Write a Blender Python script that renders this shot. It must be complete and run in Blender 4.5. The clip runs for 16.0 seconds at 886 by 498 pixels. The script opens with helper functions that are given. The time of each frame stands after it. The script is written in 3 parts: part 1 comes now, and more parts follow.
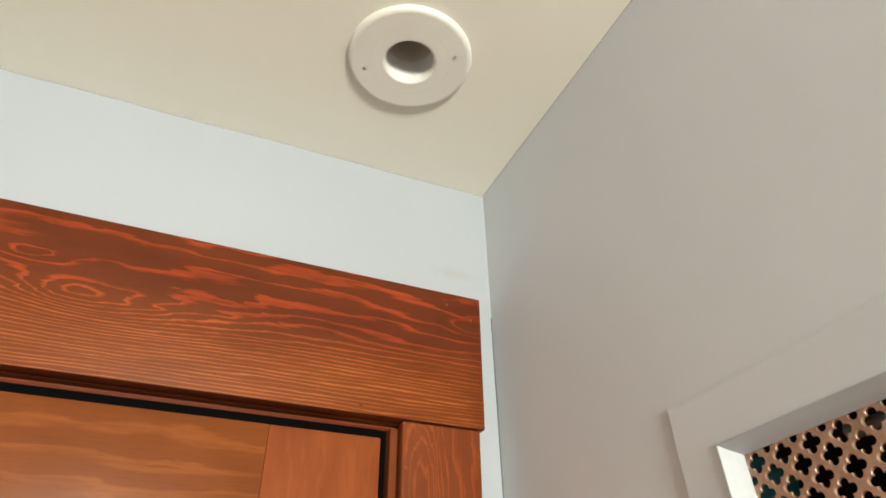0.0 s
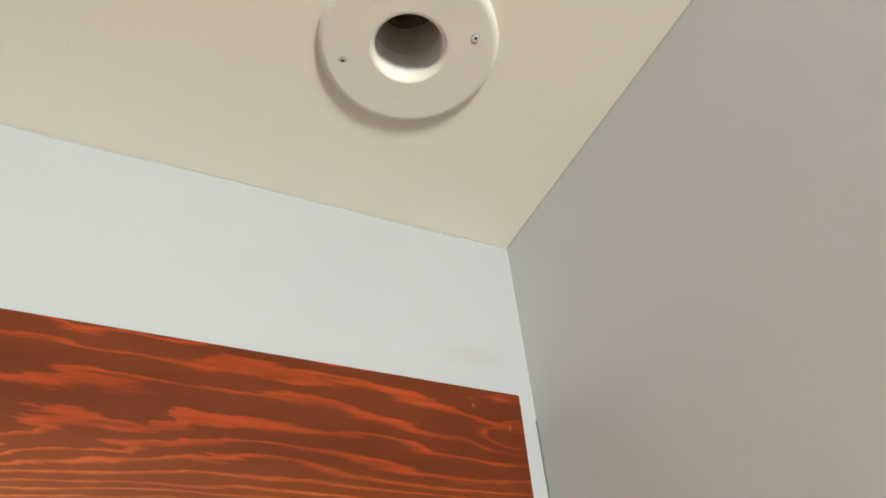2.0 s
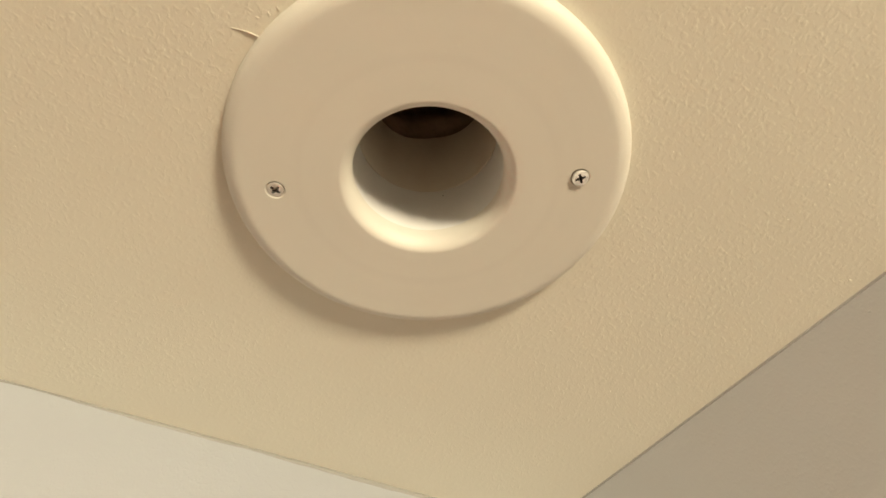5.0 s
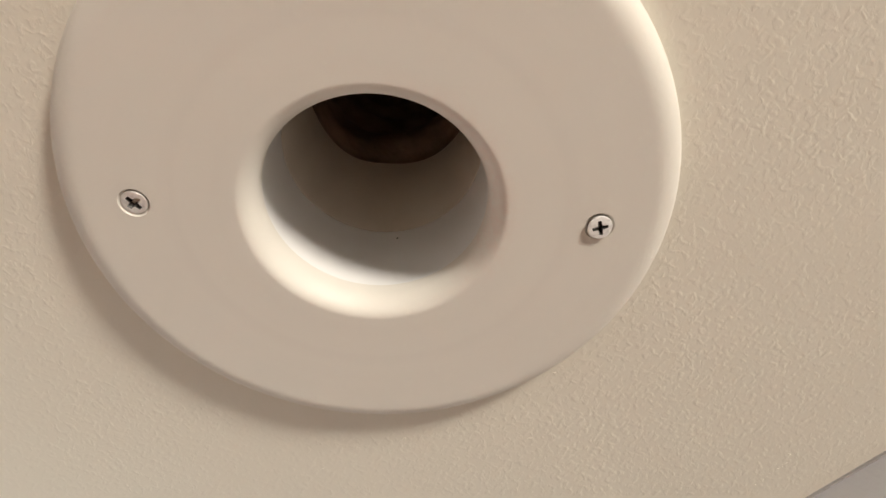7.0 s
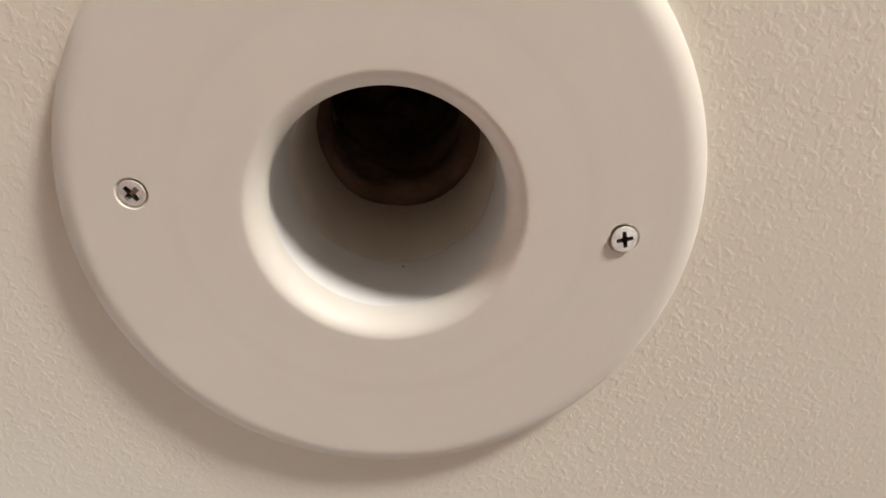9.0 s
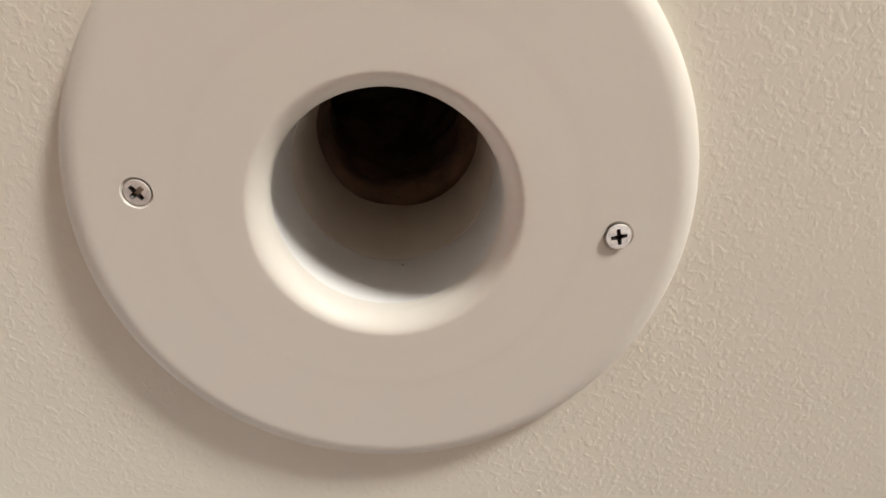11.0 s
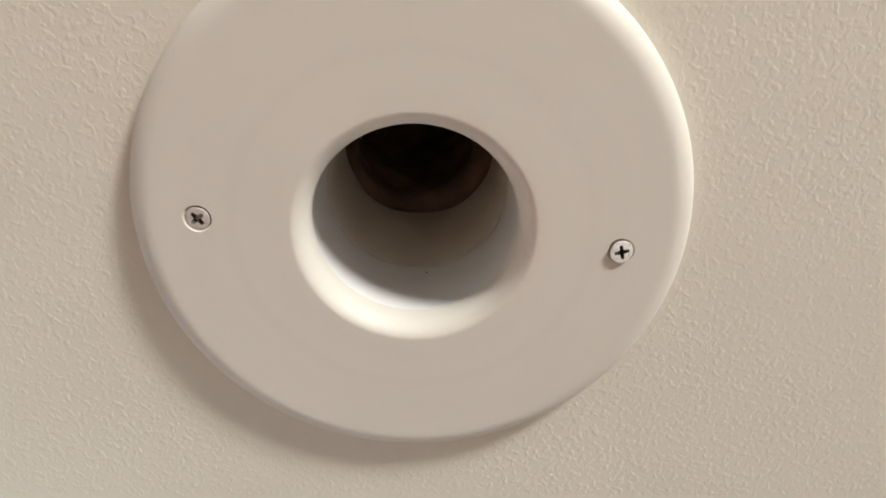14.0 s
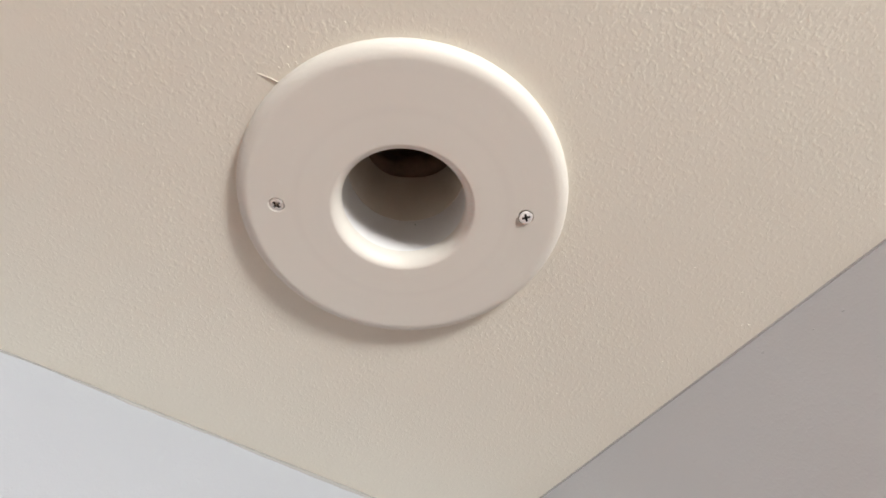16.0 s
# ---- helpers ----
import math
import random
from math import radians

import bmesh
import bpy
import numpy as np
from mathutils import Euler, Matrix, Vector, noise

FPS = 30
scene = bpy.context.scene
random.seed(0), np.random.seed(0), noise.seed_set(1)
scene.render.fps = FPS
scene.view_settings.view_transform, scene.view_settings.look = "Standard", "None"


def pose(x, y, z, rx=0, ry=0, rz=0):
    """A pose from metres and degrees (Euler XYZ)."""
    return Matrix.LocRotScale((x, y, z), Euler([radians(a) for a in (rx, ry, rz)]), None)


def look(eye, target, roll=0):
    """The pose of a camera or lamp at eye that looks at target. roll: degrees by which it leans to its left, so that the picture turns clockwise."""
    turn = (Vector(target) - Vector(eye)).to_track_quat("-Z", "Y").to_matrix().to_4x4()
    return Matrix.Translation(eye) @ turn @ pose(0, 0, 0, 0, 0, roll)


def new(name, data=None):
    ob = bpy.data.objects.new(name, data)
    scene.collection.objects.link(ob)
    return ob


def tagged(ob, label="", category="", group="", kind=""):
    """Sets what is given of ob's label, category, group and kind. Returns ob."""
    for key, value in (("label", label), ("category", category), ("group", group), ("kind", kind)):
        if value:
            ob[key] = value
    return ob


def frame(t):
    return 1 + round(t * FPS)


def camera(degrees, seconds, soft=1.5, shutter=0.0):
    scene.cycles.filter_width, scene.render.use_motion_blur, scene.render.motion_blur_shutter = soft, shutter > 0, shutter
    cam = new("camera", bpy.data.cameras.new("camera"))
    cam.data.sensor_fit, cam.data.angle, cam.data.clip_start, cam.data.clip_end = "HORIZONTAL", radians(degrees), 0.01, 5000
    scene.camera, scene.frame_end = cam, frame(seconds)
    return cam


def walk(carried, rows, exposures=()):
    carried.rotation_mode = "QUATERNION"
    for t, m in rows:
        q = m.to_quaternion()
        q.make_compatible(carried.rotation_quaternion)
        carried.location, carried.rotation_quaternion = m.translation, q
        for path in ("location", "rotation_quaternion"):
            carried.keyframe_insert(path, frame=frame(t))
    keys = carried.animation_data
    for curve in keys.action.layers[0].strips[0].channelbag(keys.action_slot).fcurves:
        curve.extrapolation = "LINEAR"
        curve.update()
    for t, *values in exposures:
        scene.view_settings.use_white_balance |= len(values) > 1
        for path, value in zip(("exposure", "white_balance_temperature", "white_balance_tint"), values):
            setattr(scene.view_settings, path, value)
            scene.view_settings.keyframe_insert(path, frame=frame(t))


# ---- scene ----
# camera and its walk
cam = camera(71.68, 16.0, soft=1.6, shutter=0.3)
PATH = [
    (0.0, (-0.3483, -0.6300, 1.8384), (-0.1799, -0.2523, 2.1195), -1.19),
    (0.5, (-0.3380, -0.5914, 1.8720), (-0.1696, -0.2168, 2.1570), -1.74),
    (1.0, (-0.3189, -0.5326, 1.9007), (-0.1454, -0.1696, 2.1976), -3.05),
    (1.5, (-0.3039, -0.4688, 1.9329), (-0.1257, -0.1170, 2.2403), -4.59),
    (1.7, (-0.2921, -0.4511, 1.9467), (-0.1247, -0.1072, 2.2687), -4.74),
    (2.0, (-0.2940, -0.4332, 1.9765), (-0.1262, -0.0948, 2.3041), -4.62),
    (2.2, (-0.2858, -0.4163, 1.9911), (-0.1216, -0.0867, 2.3294), -4.72),
    (2.5, (-0.2820, -0.4043, 2.0186), (-0.1119, -0.0850, 2.3638), -6.06),
    (3.0, (-0.2742, -0.3828, 2.0588), (-0.1029, -0.0795, 2.4175), -5.34),
    (3.5, (-0.2727, -0.3588, 2.1035), (-0.0975, -0.0634, 2.4668), -4.03),
    (4.0, (-0.2578, -0.3291, 2.1570), (-0.0845, -0.0366, 2.5236), -2.66),
    (4.5, (-0.2545, -0.3127, 2.1984), (-0.0871, -0.0376, 2.5808), -3.49),
    (4.7, (-0.2531, -0.3053, 2.2128), (-0.0862, -0.0337, 2.5980), -3.17),
    (6.8, (-0.2230, -0.2621, 2.2919), (-0.0535, -0.0302, 2.7012), -1.31),
    (7.0, (-0.2225, -0.2601, 2.2920), (-0.0503, -0.0376, 2.7053), -2.21),
    (7.5, (-0.2270, -0.2521, 2.2945), (-0.0599, -0.0470, 2.7188), -2.43),
    (8.0, (-0.2148, -0.2410, 2.2959), (-0.0607, -0.0629, 2.7370), -3.39),
    (8.2, (-0.2148, -0.2385, 2.2944), (-0.0670, -0.0731, 2.7425), -4.23),
    (10.5, (-0.2109, -0.2356, 2.2864), (-0.0772, -0.0873, 2.7449), -4.29),
    (11.0, (-0.2140, -0.2366, 2.2857), (-0.0761, -0.0855, 2.7420), -4.79),
    (11.5, (-0.2167, -0.2358, 2.2854), (-0.0714, -0.0823, 2.7385), -5.54),
    (12.0, (-0.2166, -0.2356, 2.2838), (-0.0731, -0.0822, 2.7375), -5.21),
    (12.5, (-0.2157, -0.2355, 2.2828), (-0.0716, -0.0821, 2.7363), -5.15),
    (13.0, (-0.2169, -0.2373, 2.2816), (-0.0758, -0.0838, 2.7361), -5.26),
    (13.5, (-0.2201, -0.2382, 2.2791), (-0.0774, -0.0751, 2.7297), -3.85),
    (14.0, (-0.2254, -0.2467, 2.2727), (-0.0882, -0.0790, 2.7234), -2.44),
    (14.2, (-0.2314, -0.2506, 2.2699), (-0.0893, -0.0877, 2.7207), -4.24),
    (14.5, (-0.2388, -0.2606, 2.2602), (-0.0916, -0.0818, 2.7033), -2.87),
    (14.8, (-0.2431, -0.2648, 2.2487), (-0.0916, -0.0816, 2.6886), -3.03),
    (15.0, (-0.2437, -0.2726, 2.2404), (-0.0893, -0.0806, 2.6755), -2.20),
    (15.5, (-0.2460, -0.2910, 2.2156), (-0.0814, -0.0762, 2.6361), -1.44),
    (16.0, (-0.2552, -0.3142, 2.1880), (-0.0908, -0.0819, 2.5992), -0.21),
]
EXPOSURES = [(0.0, 0.20, 6450, 0), (1.5, 0.14, 6500, 1), (2.5, 0.12, 6600, 2), (3.0, 0.10, 7200, 5), (3.5, 0.05, 9600, 2), (4.0, 0.0, 13800, -5), (4.5, 0.0, 13800, -3),
             (4.7, 0.0, 11700, 1), (5.5, -0.05, 8000, 6), (7.0, -0.07, 6950, 11), (8.0, -0.08, 6700, 12), (11.0, -0.04, 6550, 10),
             (12.5, -0.03, 6500, 11), (13.0, -0.02, 6600, 12), (13.5, -0.02, 6350, 8), (14.5, 0.04, 6400, 10), (16.0, 0.09, 6200, 11)]
walk(cam, [(t, look(eye, target, roll)) for t, eye, target, roll in PATH], EXPOSURES)

H = 2.42                      # ceiling height; the room's corner stands at x = 0, y = 0
VX, VY = -0.1905, -0.1930     # centre of the round ceiling outlet
ROOM_X, ROOM_Y = -2.9, -2.7   # far sides of the room
WIN = (-0.54, -0.01, 1.50, 1.93)  # window opening in the wall behind the camera

# world and light
world = bpy.data.worlds.new("sky")
scene.world = world
world.use_nodes = True
wn = world.node_tree
sky = wn.nodes.new("ShaderNodeTexSky")
sky.sky_type, sky.sun_disc = "NISHITA", False
sky.sun_elevation, sky.sun_rotation = radians(40), radians(20)
wn.links.new(sky.outputs[0], wn.nodes["Background"].inputs[0])
wn.nodes["Background"].inputs[1].default_value = 0.1
lamp = bpy.data.lights.new("window_light", "AREA")
lamp.shape, lamp.size, lamp.size_y = "RECTANGLE", WIN[1] - WIN[0] - 0.06, WIN[3] - WIN[2] - 0.06
lamp.energy, lamp.color = 83, (1.0, 0.965, 0.91)
lamp_ob = new("window_light", lamp)
lamp_ob.matrix_world = look(((WIN[0] + WIN[1]) / 2, ROOM_Y - 0.05, (WIN[2] + WIN[3]) / 2),
                            ((WIN[0] + WIN[1]) / 2, 0, (WIN[2] + WIN[3]) / 2))


# materials
class Mat:
    """A small builder for node materials."""

    def __init__(self, name, rough=0.5, metal=0.0):
        self.m = bpy.data.materials.new(name)
        self.m.use_nodes = True
        self.t = self.m.node_tree
        self.b = self.t.nodes["Principled BSDF"]
        self.b.inputs["Roughness"].default_value = rough
        self.b.inputs["Metallic"].default_value = metal
        self.co = self.t.nodes.new("ShaderNodeTexCoord").outputs["Object"]

    def put(self, socket, value):
        if isinstance(value, (int, float)):
            socket.default_value = value
        elif isinstance(value, tuple):
            socket.default_value = (*value, 1) if len(value) == 3 and socket.type == "RGBA" else value
        else:
            self.t.links.new(value, socket)

    def math(self, op, a, b=0.0, c=0.0):
        n = self.t.nodes.new("ShaderNodeMath")
        n.operation = op
        for s, x in zip(n.inputs, (a, b, c)):
            self.put(s, x)
        return n.outputs[0]

    def xyz(self):
        n = self.t.nodes.new("ShaderNodeSeparateXYZ")
        self.put(n.inputs[0], self.co)
        return n.outputs

    def vec(self, x, y, z):
        n = self.t.nodes.new("ShaderNodeCombineXYZ")
        for s, v in zip(n.inputs, (x, y, z)):
            self.put(s, v)
        return n.outputs[0]

    def noise(self, scale, detail=3.0, rough=0.5, at=None, stretch=(1, 1, 1), warp=0.0):
        mp = self.t.nodes.new("ShaderNodeMapping")
        self.put(mp.inputs["Vector"], at or self.co)
        mp.inputs["Scale"].default_value = stretch
        n = self.t.nodes.new("ShaderNodeTexNoise")
        self.put(n.inputs["Vector"], mp.outputs[0])
        n.inputs["Scale"].default_value, n.inputs["Detail"].default_value = scale, detail
        n.inputs["Roughness"].default_value, n.inputs["Distortion"].default_value = rough, warp
        return n.outputs["Fac"]

    def ramp(self, fac, *stops):
        n = self.t.nodes.new("ShaderNodeValToRGB")
        self.put(n.inputs[0], fac)
        while len(n.color_ramp.elements) < len(stops):
            n.color_ramp.elements.new(0.5)
        for e, (p, c) in zip(n.color_ramp.elements, stops):
            e.position, e.color = p, (*c, 1) if isinstance(c, tuple) else (c, c, c, 1)
        return n.outputs[0]

    def mix(self, fac, a, b, blend="MIX"):
        n = self.t.nodes.new("ShaderNodeMix")
        n.data_type, n.blend_type = "RGBA", blend
        self.put(n.inputs[0], fac)
        self.put(n.inputs[6], a)
        self.put(n.inputs[7], b)
        return n.outputs[2]

    def bump(self, height, strength, distance):
        n = self.t.nodes.new("ShaderNodeBump")
        n.inputs["Strength"].default_value, n.inputs["Distance"].default_value = strength, distance
        self.put(n.inputs["Height"], height)
        last = self.b.inputs["Normal"]
        if last.links:
            self.t.links.new(last.links[0].from_socket, n.inputs["Normal"])
        self.put(last, n.outputs[0])

    def colour(self, c):
        self.put(self.b.inputs["Base Color"], c)

    def rough(self, r):
        self.put(self.b.inputs["Roughness"], r)


def paint(name, a, b, stipple, fine, rough=0.55, stain=None):
    """Rolled wall paint: two close tones, orange-peel relief at two scales, and a smudge where one is."""
    m = Mat(name, rough)
    tone = m.mix(m.ramp(m.noise(2.2, 4), (0.35, 0.0), (0.65, 1.0)), a, b)
    if stain:
        x, y, z = m.xyz()
        d = m.math("SQRT", m.math("ADD", m.math("POWER", m.math("DIVIDE", m.math("SUBTRACT", x, stain[0]), 0.082), 2.0),
                                  m.math("POWER", m.math("DIVIDE", m.math("SUBTRACT", z, stain[1]), 0.025), 2.0)))
        d = m.math("ADD", d, m.math("MULTIPLY", m.noise(60, 3), 0.9))
        tone = m.mix(m.ramp(d, (0.45, 0.45), (1.05, 0.0)), tone, (0.335, 0.308, 0.295))
    m.colour(tone)
    m.rough(m.math("MULTIPLY_ADD", m.noise(9, 2), 0.15, rough - 0.07))
    peel = m.ramp(m.noise(450, 3, 0.5, warp=0.5), (0.48, 0.0), (0.74, 1.0))
    patch = m.ramp(m.noise(10, 5, 0.65), (0.30, 0.22), (0.62, 1.0))
    m.bump(m.math("MULTIPLY", peel, patch), stipple, 0.0005)
    m.bump(m.noise(170, 2, 0.5), stipple * 0.18, 0.0006)
    m.bump(m.noise(900, 2), fine, 0.0002)
    m.bump(m.noise(14, 2), 0.25, 0.002)
    return m.m


CEILING = paint("ceiling_paint", (0.820, 0.780, 0.675), (0.790, 0.750, 0.650), 0.20, 0.12)
# WALL shares the side wall's paint, coloured darker to offset the window light.
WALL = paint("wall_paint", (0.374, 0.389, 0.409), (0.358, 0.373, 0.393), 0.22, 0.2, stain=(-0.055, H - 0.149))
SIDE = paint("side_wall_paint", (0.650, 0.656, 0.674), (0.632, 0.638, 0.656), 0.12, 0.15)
CAULK = paint("old_caulk", (0.34, 0.335, 0.315), (0.27, 0.265, 0.25), 0.2, 0.2)
TRIM = paint("white_gloss_paint", (0.47, 0.475, 0.48), (0.43, 0.435, 0.44), 0.08, 0.1, 0.35)


def plaster_white():
    m = Mat("moulded_white", 0.52)
    x, y, z = m.xyz()
    r = m.math("SQRT", m.math("ADD", m.math("MULTIPLY", x, x), m.math("MULTIPLY", y, y)))
    rings = m.noise(1.0, 2, at=m.vec(m.math("MULTIPLY", r, 160.0), m.math("MULTIPLY", x, 4.0), m.math("MULTIPLY", y, 4.0)))
    # Speckled grime, with the pinkish light reflected in the throat's +x side painted in.
    grime_tint = m.math("MULTIPLY", m.ramp(r, (0.028, 1.0), (0.035, 0.0)), m.ramp(m.noise(420, 3, 0.7), (0.38, 0.1), (0.68, 0.6)))
    tone = m.mix(rings, (0.768, 0.735, 0.662), (0.745, 0.712, 0.639))
    tone = m.mix(m.math("MULTIPLY", grime_tint, m.ramp(m.math("MULTIPLY_ADD", y, -26.0, m.math("MULTIPLY", x, 18.0)), (0.30, 0.0), (0.75, 1.0))), tone, (0.76, 0.60, 0.53))
    tone = m.mix(m.ramp(m.math("MULTIPLY", r, 10.0), (0.435, 0.0), (0.452, 0.10), (0.475, 0.05), (0.49, 0.0)), tone, (0.62, 0.57, 0.52))
    m.colour(tone)
    m.bump(rings, 0.035, 0.0006)
    m.bump(m.noise(700, 2), 0.12, 0.0002)
    return m.m


PLASTIC = plaster_white()


def pipe_white():
    m = Mat("pipe_white", 0.4)
    dirt = m.ramp(m.noise(60, 4, stretch=(1, 1, 0.4)), (0.4, 0.0), (0.8, 0.7))
    m.colour(m.mix(dirt, (0.74, 0.685, 0.605), (0.62, 0.56, 0.48)))
    m.bump(m.noise(300, 2), 0.1, 0.0002)
    return m.m


PIPE = pipe_white()
COLLAR = paint("collar_white", (0.85, 0.845, 0.825), (0.81, 0.805, 0.785), 0.05, 0.05, 0.3)


def flex_brown():
    m = Mat("flex_duct_brown", 0.6)
    m.colour(m.ramp(m.noise(45, 4, 0.6), (0.3, (0.10, 0.070, 0.053)), (0.7, (0.36, 0.25, 0.19))))
    m.bump(m.noise(120, 3), 0.5, 0.002)
    return m.m


FLEX = flex_brown()


def screw_paint(name, base, metal, rough):
    m = Mat(name, rough, metal)
    m.colour(m.mix(m.ramp(m.noise(700, 3), (0.45, 0.0), (0.75, 0.6)), base, (0.42, 0.40, 0.38)))
    m.bump(m.noise(1500, 2), 0.15, 0.0001)
    return m.m


SCREW_WHITE = screw_paint("screw_white", (0.82, 0.80, 0.77), 0.0, 0.4)
SCREW_GREY = screw_paint("screw_worn", (0.80, 0.77, 0.73), 0.35, 0.4)

# Dark colour that puts the shade into the screws' cross recesses.
SOCKET_SHADE = screw_paint("screw_socket_shade", (0.075, 0.07, 0.064), 0.6, 0.5)


def stained_pine(name, dark, light, lines, squeeze, warp, knots=(), gloss=0.34, vertical=False, contrast=1.0, pale=None, tail=0.62):
    """Flat-sawn pine under red-brown stain. Grain runs along x (or z), s goes across it.
    lines and squeeze: growth lines per metre, and how many more below the middle; knots: (along, across, size, depth);
    pale: the two tones of the finer grain below, with the floor's warm sheen painted in; tail: how far the figure of a
    knot is drawn out on one side."""
    m = Mat(name, gloss)
    m.b.inputs["Specular IOR Level"].default_value = 0.1
    x, y, z = m.xyz()
    u, s = (z, x) if vertical else (x, m.math("MULTIPLY", z, -1.0))
    at = m.vec(u, s, y)
    big = m.math("SUBTRACT", m.noise(1.0, 2, 0.45, at=at, stretch=(5, 20, 3)), 0.5)
    mid = m.math("SUBTRACT", m.noise(1.0, 3, 0.6, at=at, stretch=(20, 120, 8)), 0.5)
    ease = m.ramp(m.math("DIVIDE", s, 0.17), (0.30, 1.0), (0.66, 0.55))
    e = m.math("SUBTRACT", s, 0.092)
    soft = m.math("ADD", e, m.math("SQRT", m.math("MULTIPLY_ADD", e, e, 0.0003)))
    f = m.math("MULTIPLY_ADD", soft, squeeze * 0.5, m.math("MULTIPLY", s, lines))
    f = m.math("ADD", f, m.math("MULTIPLY", m.math("MULTIPLY", big, warp), ease))
    f = m.math("ADD", f, m.math("MULTIPLY", m.math("MULTIPLY", mid, warp * 0.30), ease))
    for ku, ks, size, depth in knots:
        du = m.math("MULTIPLY_ADD", mid, 0.7, m.math("DIVIDE", m.math("SUBTRACT", u, ku), size * 2.6))
        du = m.math("ADD", m.math("MINIMUM", du, 0.0), m.math("MULTIPLY", m.math("MAXIMUM", du, 0.0), tail))
        ds = m.math("MULTIPLY_ADD", big, 0.9, m.math("DIVIDE", m.math("SUBTRACT", s, ks), size))
        r2 = m.math("ADD", m.math("MULTIPLY", du, du), m.math("MULTIPLY", ds, ds))
        f = m.math("ADD", f, m.math("MULTIPLY", m.math("EXPONENT", m.math("MULTIPLY", r2, -1.0)), -depth))
    uneven = m.math("SUBTRACT", m.noise(1.0, 3, 0.6, at=at, stretch=(6, 70, 5)), 0.5)
    f = m.math("MULTIPLY_ADD", uneven, 1.2 if pale else 0.6, f)
    saw = m.math("FRACT", m.math("ADD", f, 40.0))
    room = m.math("MULTIPLY_ADD", m.noise(1.0, 2, 0.5, at=at, stretch=(9, 30, 4)), 0.80, -0.12)
    if pale:
        room = m.mix(m.ramp(m.math("DIVIDE", s, 0.17), (0.42, 0.0), (0.62, 1.0)), room, m.math("MULTIPLY_ADD", m.noise(1.0, 3, 0.6, at=at, stretch=(10, 110, 4)), 0.7, -0.08))
    wide = m.math("MULTIPLY", m.ramp(saw, (0.0, 0.0), (0.07, 1.0)), m.ramp(m.math("MULTIPLY_ADD", m.math("SUBTRACT", room, saw), 5.0, 0.5), (0.0, 0.0), (1.0, 1.0)))
    wide = m.math("MULTIPLY", wide, m.ramp(m.noise(1.0, 2, 0.5, at=at, stretch=(14, 240, 9)), (0.3, 0.45), (0.6, 1.0)))
    fibre = m.noise(1.0, 4, 0.65, at=at, stretch=(30, 900, 60))
    blotch = m.noise(1.0, 3, 0.5, at=at, stretch=(7, 20, 5))
    k = m.math("MULTIPLY", wide, m.math("MULTIPLY_ADD", fibre, 0.5, 0.65))
    if pale:
        low = m.ramp(m.math("ADD", m.math("DIVIDE", s, 0.17), m.math("MULTIPLY", big, 0.25)), (0.42, 0.0), (0.80, 1.0))
        dark, light = m.mix(low, dark, pale[0]), m.mix(low, light, pale[1])
    tone = m.mix(m.math("MULTIPLY", k, contrast), dark, light)
    shade = m.ramp(blotch, (0.3, (0.80, 0.74, 0.72)), (0.7, (1.08, 1.05, 1.0)))
    tone = m.mix(1.0, tone, shade, "MULTIPLY")
    tone = m.mix(m.ramp(fibre, (0.25, 0.35), (0.45, 0.0)), tone, (0.045, 0.012, 0.005))
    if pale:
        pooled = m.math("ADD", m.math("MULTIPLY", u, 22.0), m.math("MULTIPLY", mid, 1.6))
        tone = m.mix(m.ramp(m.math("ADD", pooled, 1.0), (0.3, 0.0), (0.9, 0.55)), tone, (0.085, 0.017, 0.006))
        # Lower edge and underside darkened: shade under the board put into its colour.
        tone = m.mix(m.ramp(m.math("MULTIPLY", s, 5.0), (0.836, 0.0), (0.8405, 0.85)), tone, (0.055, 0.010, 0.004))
    m.colour(tone)
    m.rough(m.math("MULTIPLY_ADD", fibre, 0.16, gloss - 0.06))
    m.bump(fibre, 0.12, 0.0004)
    m.bump(wide, 0.06, 0.0004)
    m.bump(m.noise(25, 2), 0.12, 0.001)
    return m.m


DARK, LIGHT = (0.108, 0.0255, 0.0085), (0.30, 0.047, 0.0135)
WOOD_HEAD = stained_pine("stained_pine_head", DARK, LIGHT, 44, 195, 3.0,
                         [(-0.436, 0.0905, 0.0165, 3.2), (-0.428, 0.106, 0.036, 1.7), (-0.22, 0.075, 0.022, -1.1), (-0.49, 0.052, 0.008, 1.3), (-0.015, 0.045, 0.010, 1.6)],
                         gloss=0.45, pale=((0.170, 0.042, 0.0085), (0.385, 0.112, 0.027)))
WOOD_LEG = stained_pine("stained_pine_leg", (0.165, 0.042, 0.013), (0.30, 0.070, 0.021), 48, 0, 3.4,
                        [(-0.235, -0.074, 0.019, 4.4), (-0.31, -0.066, 0.016, 3.0), (-0.9, -0.06, 0.02, 5.0), (-1.5, -0.04, 0.02, 4.0)],
                        gloss=0.42, vertical=True, contrast=0.75)
WOOD_JAMB = stained_pine("stained_pine_jamb", (0.125, 0.026, 0.007), (0.23, 0.050, 0.014), 120, 0, 2.0, gloss=0.55)
WOOD_RAIL = stained_pine("stained_pine_rail", (0.180, 0.052, 0.013), (0.310, 0.100, 0.027), 40, 0, 3.5, gloss=0.34, contrast=0.5)
WOOD_STILE = stained_pine("stained_pine_stile", (0.235, 0.062, 0.019), (0.31, 0.088, 0.028), 40, 0, 4.0, gloss=0.36, vertical=True, contrast=0.35)


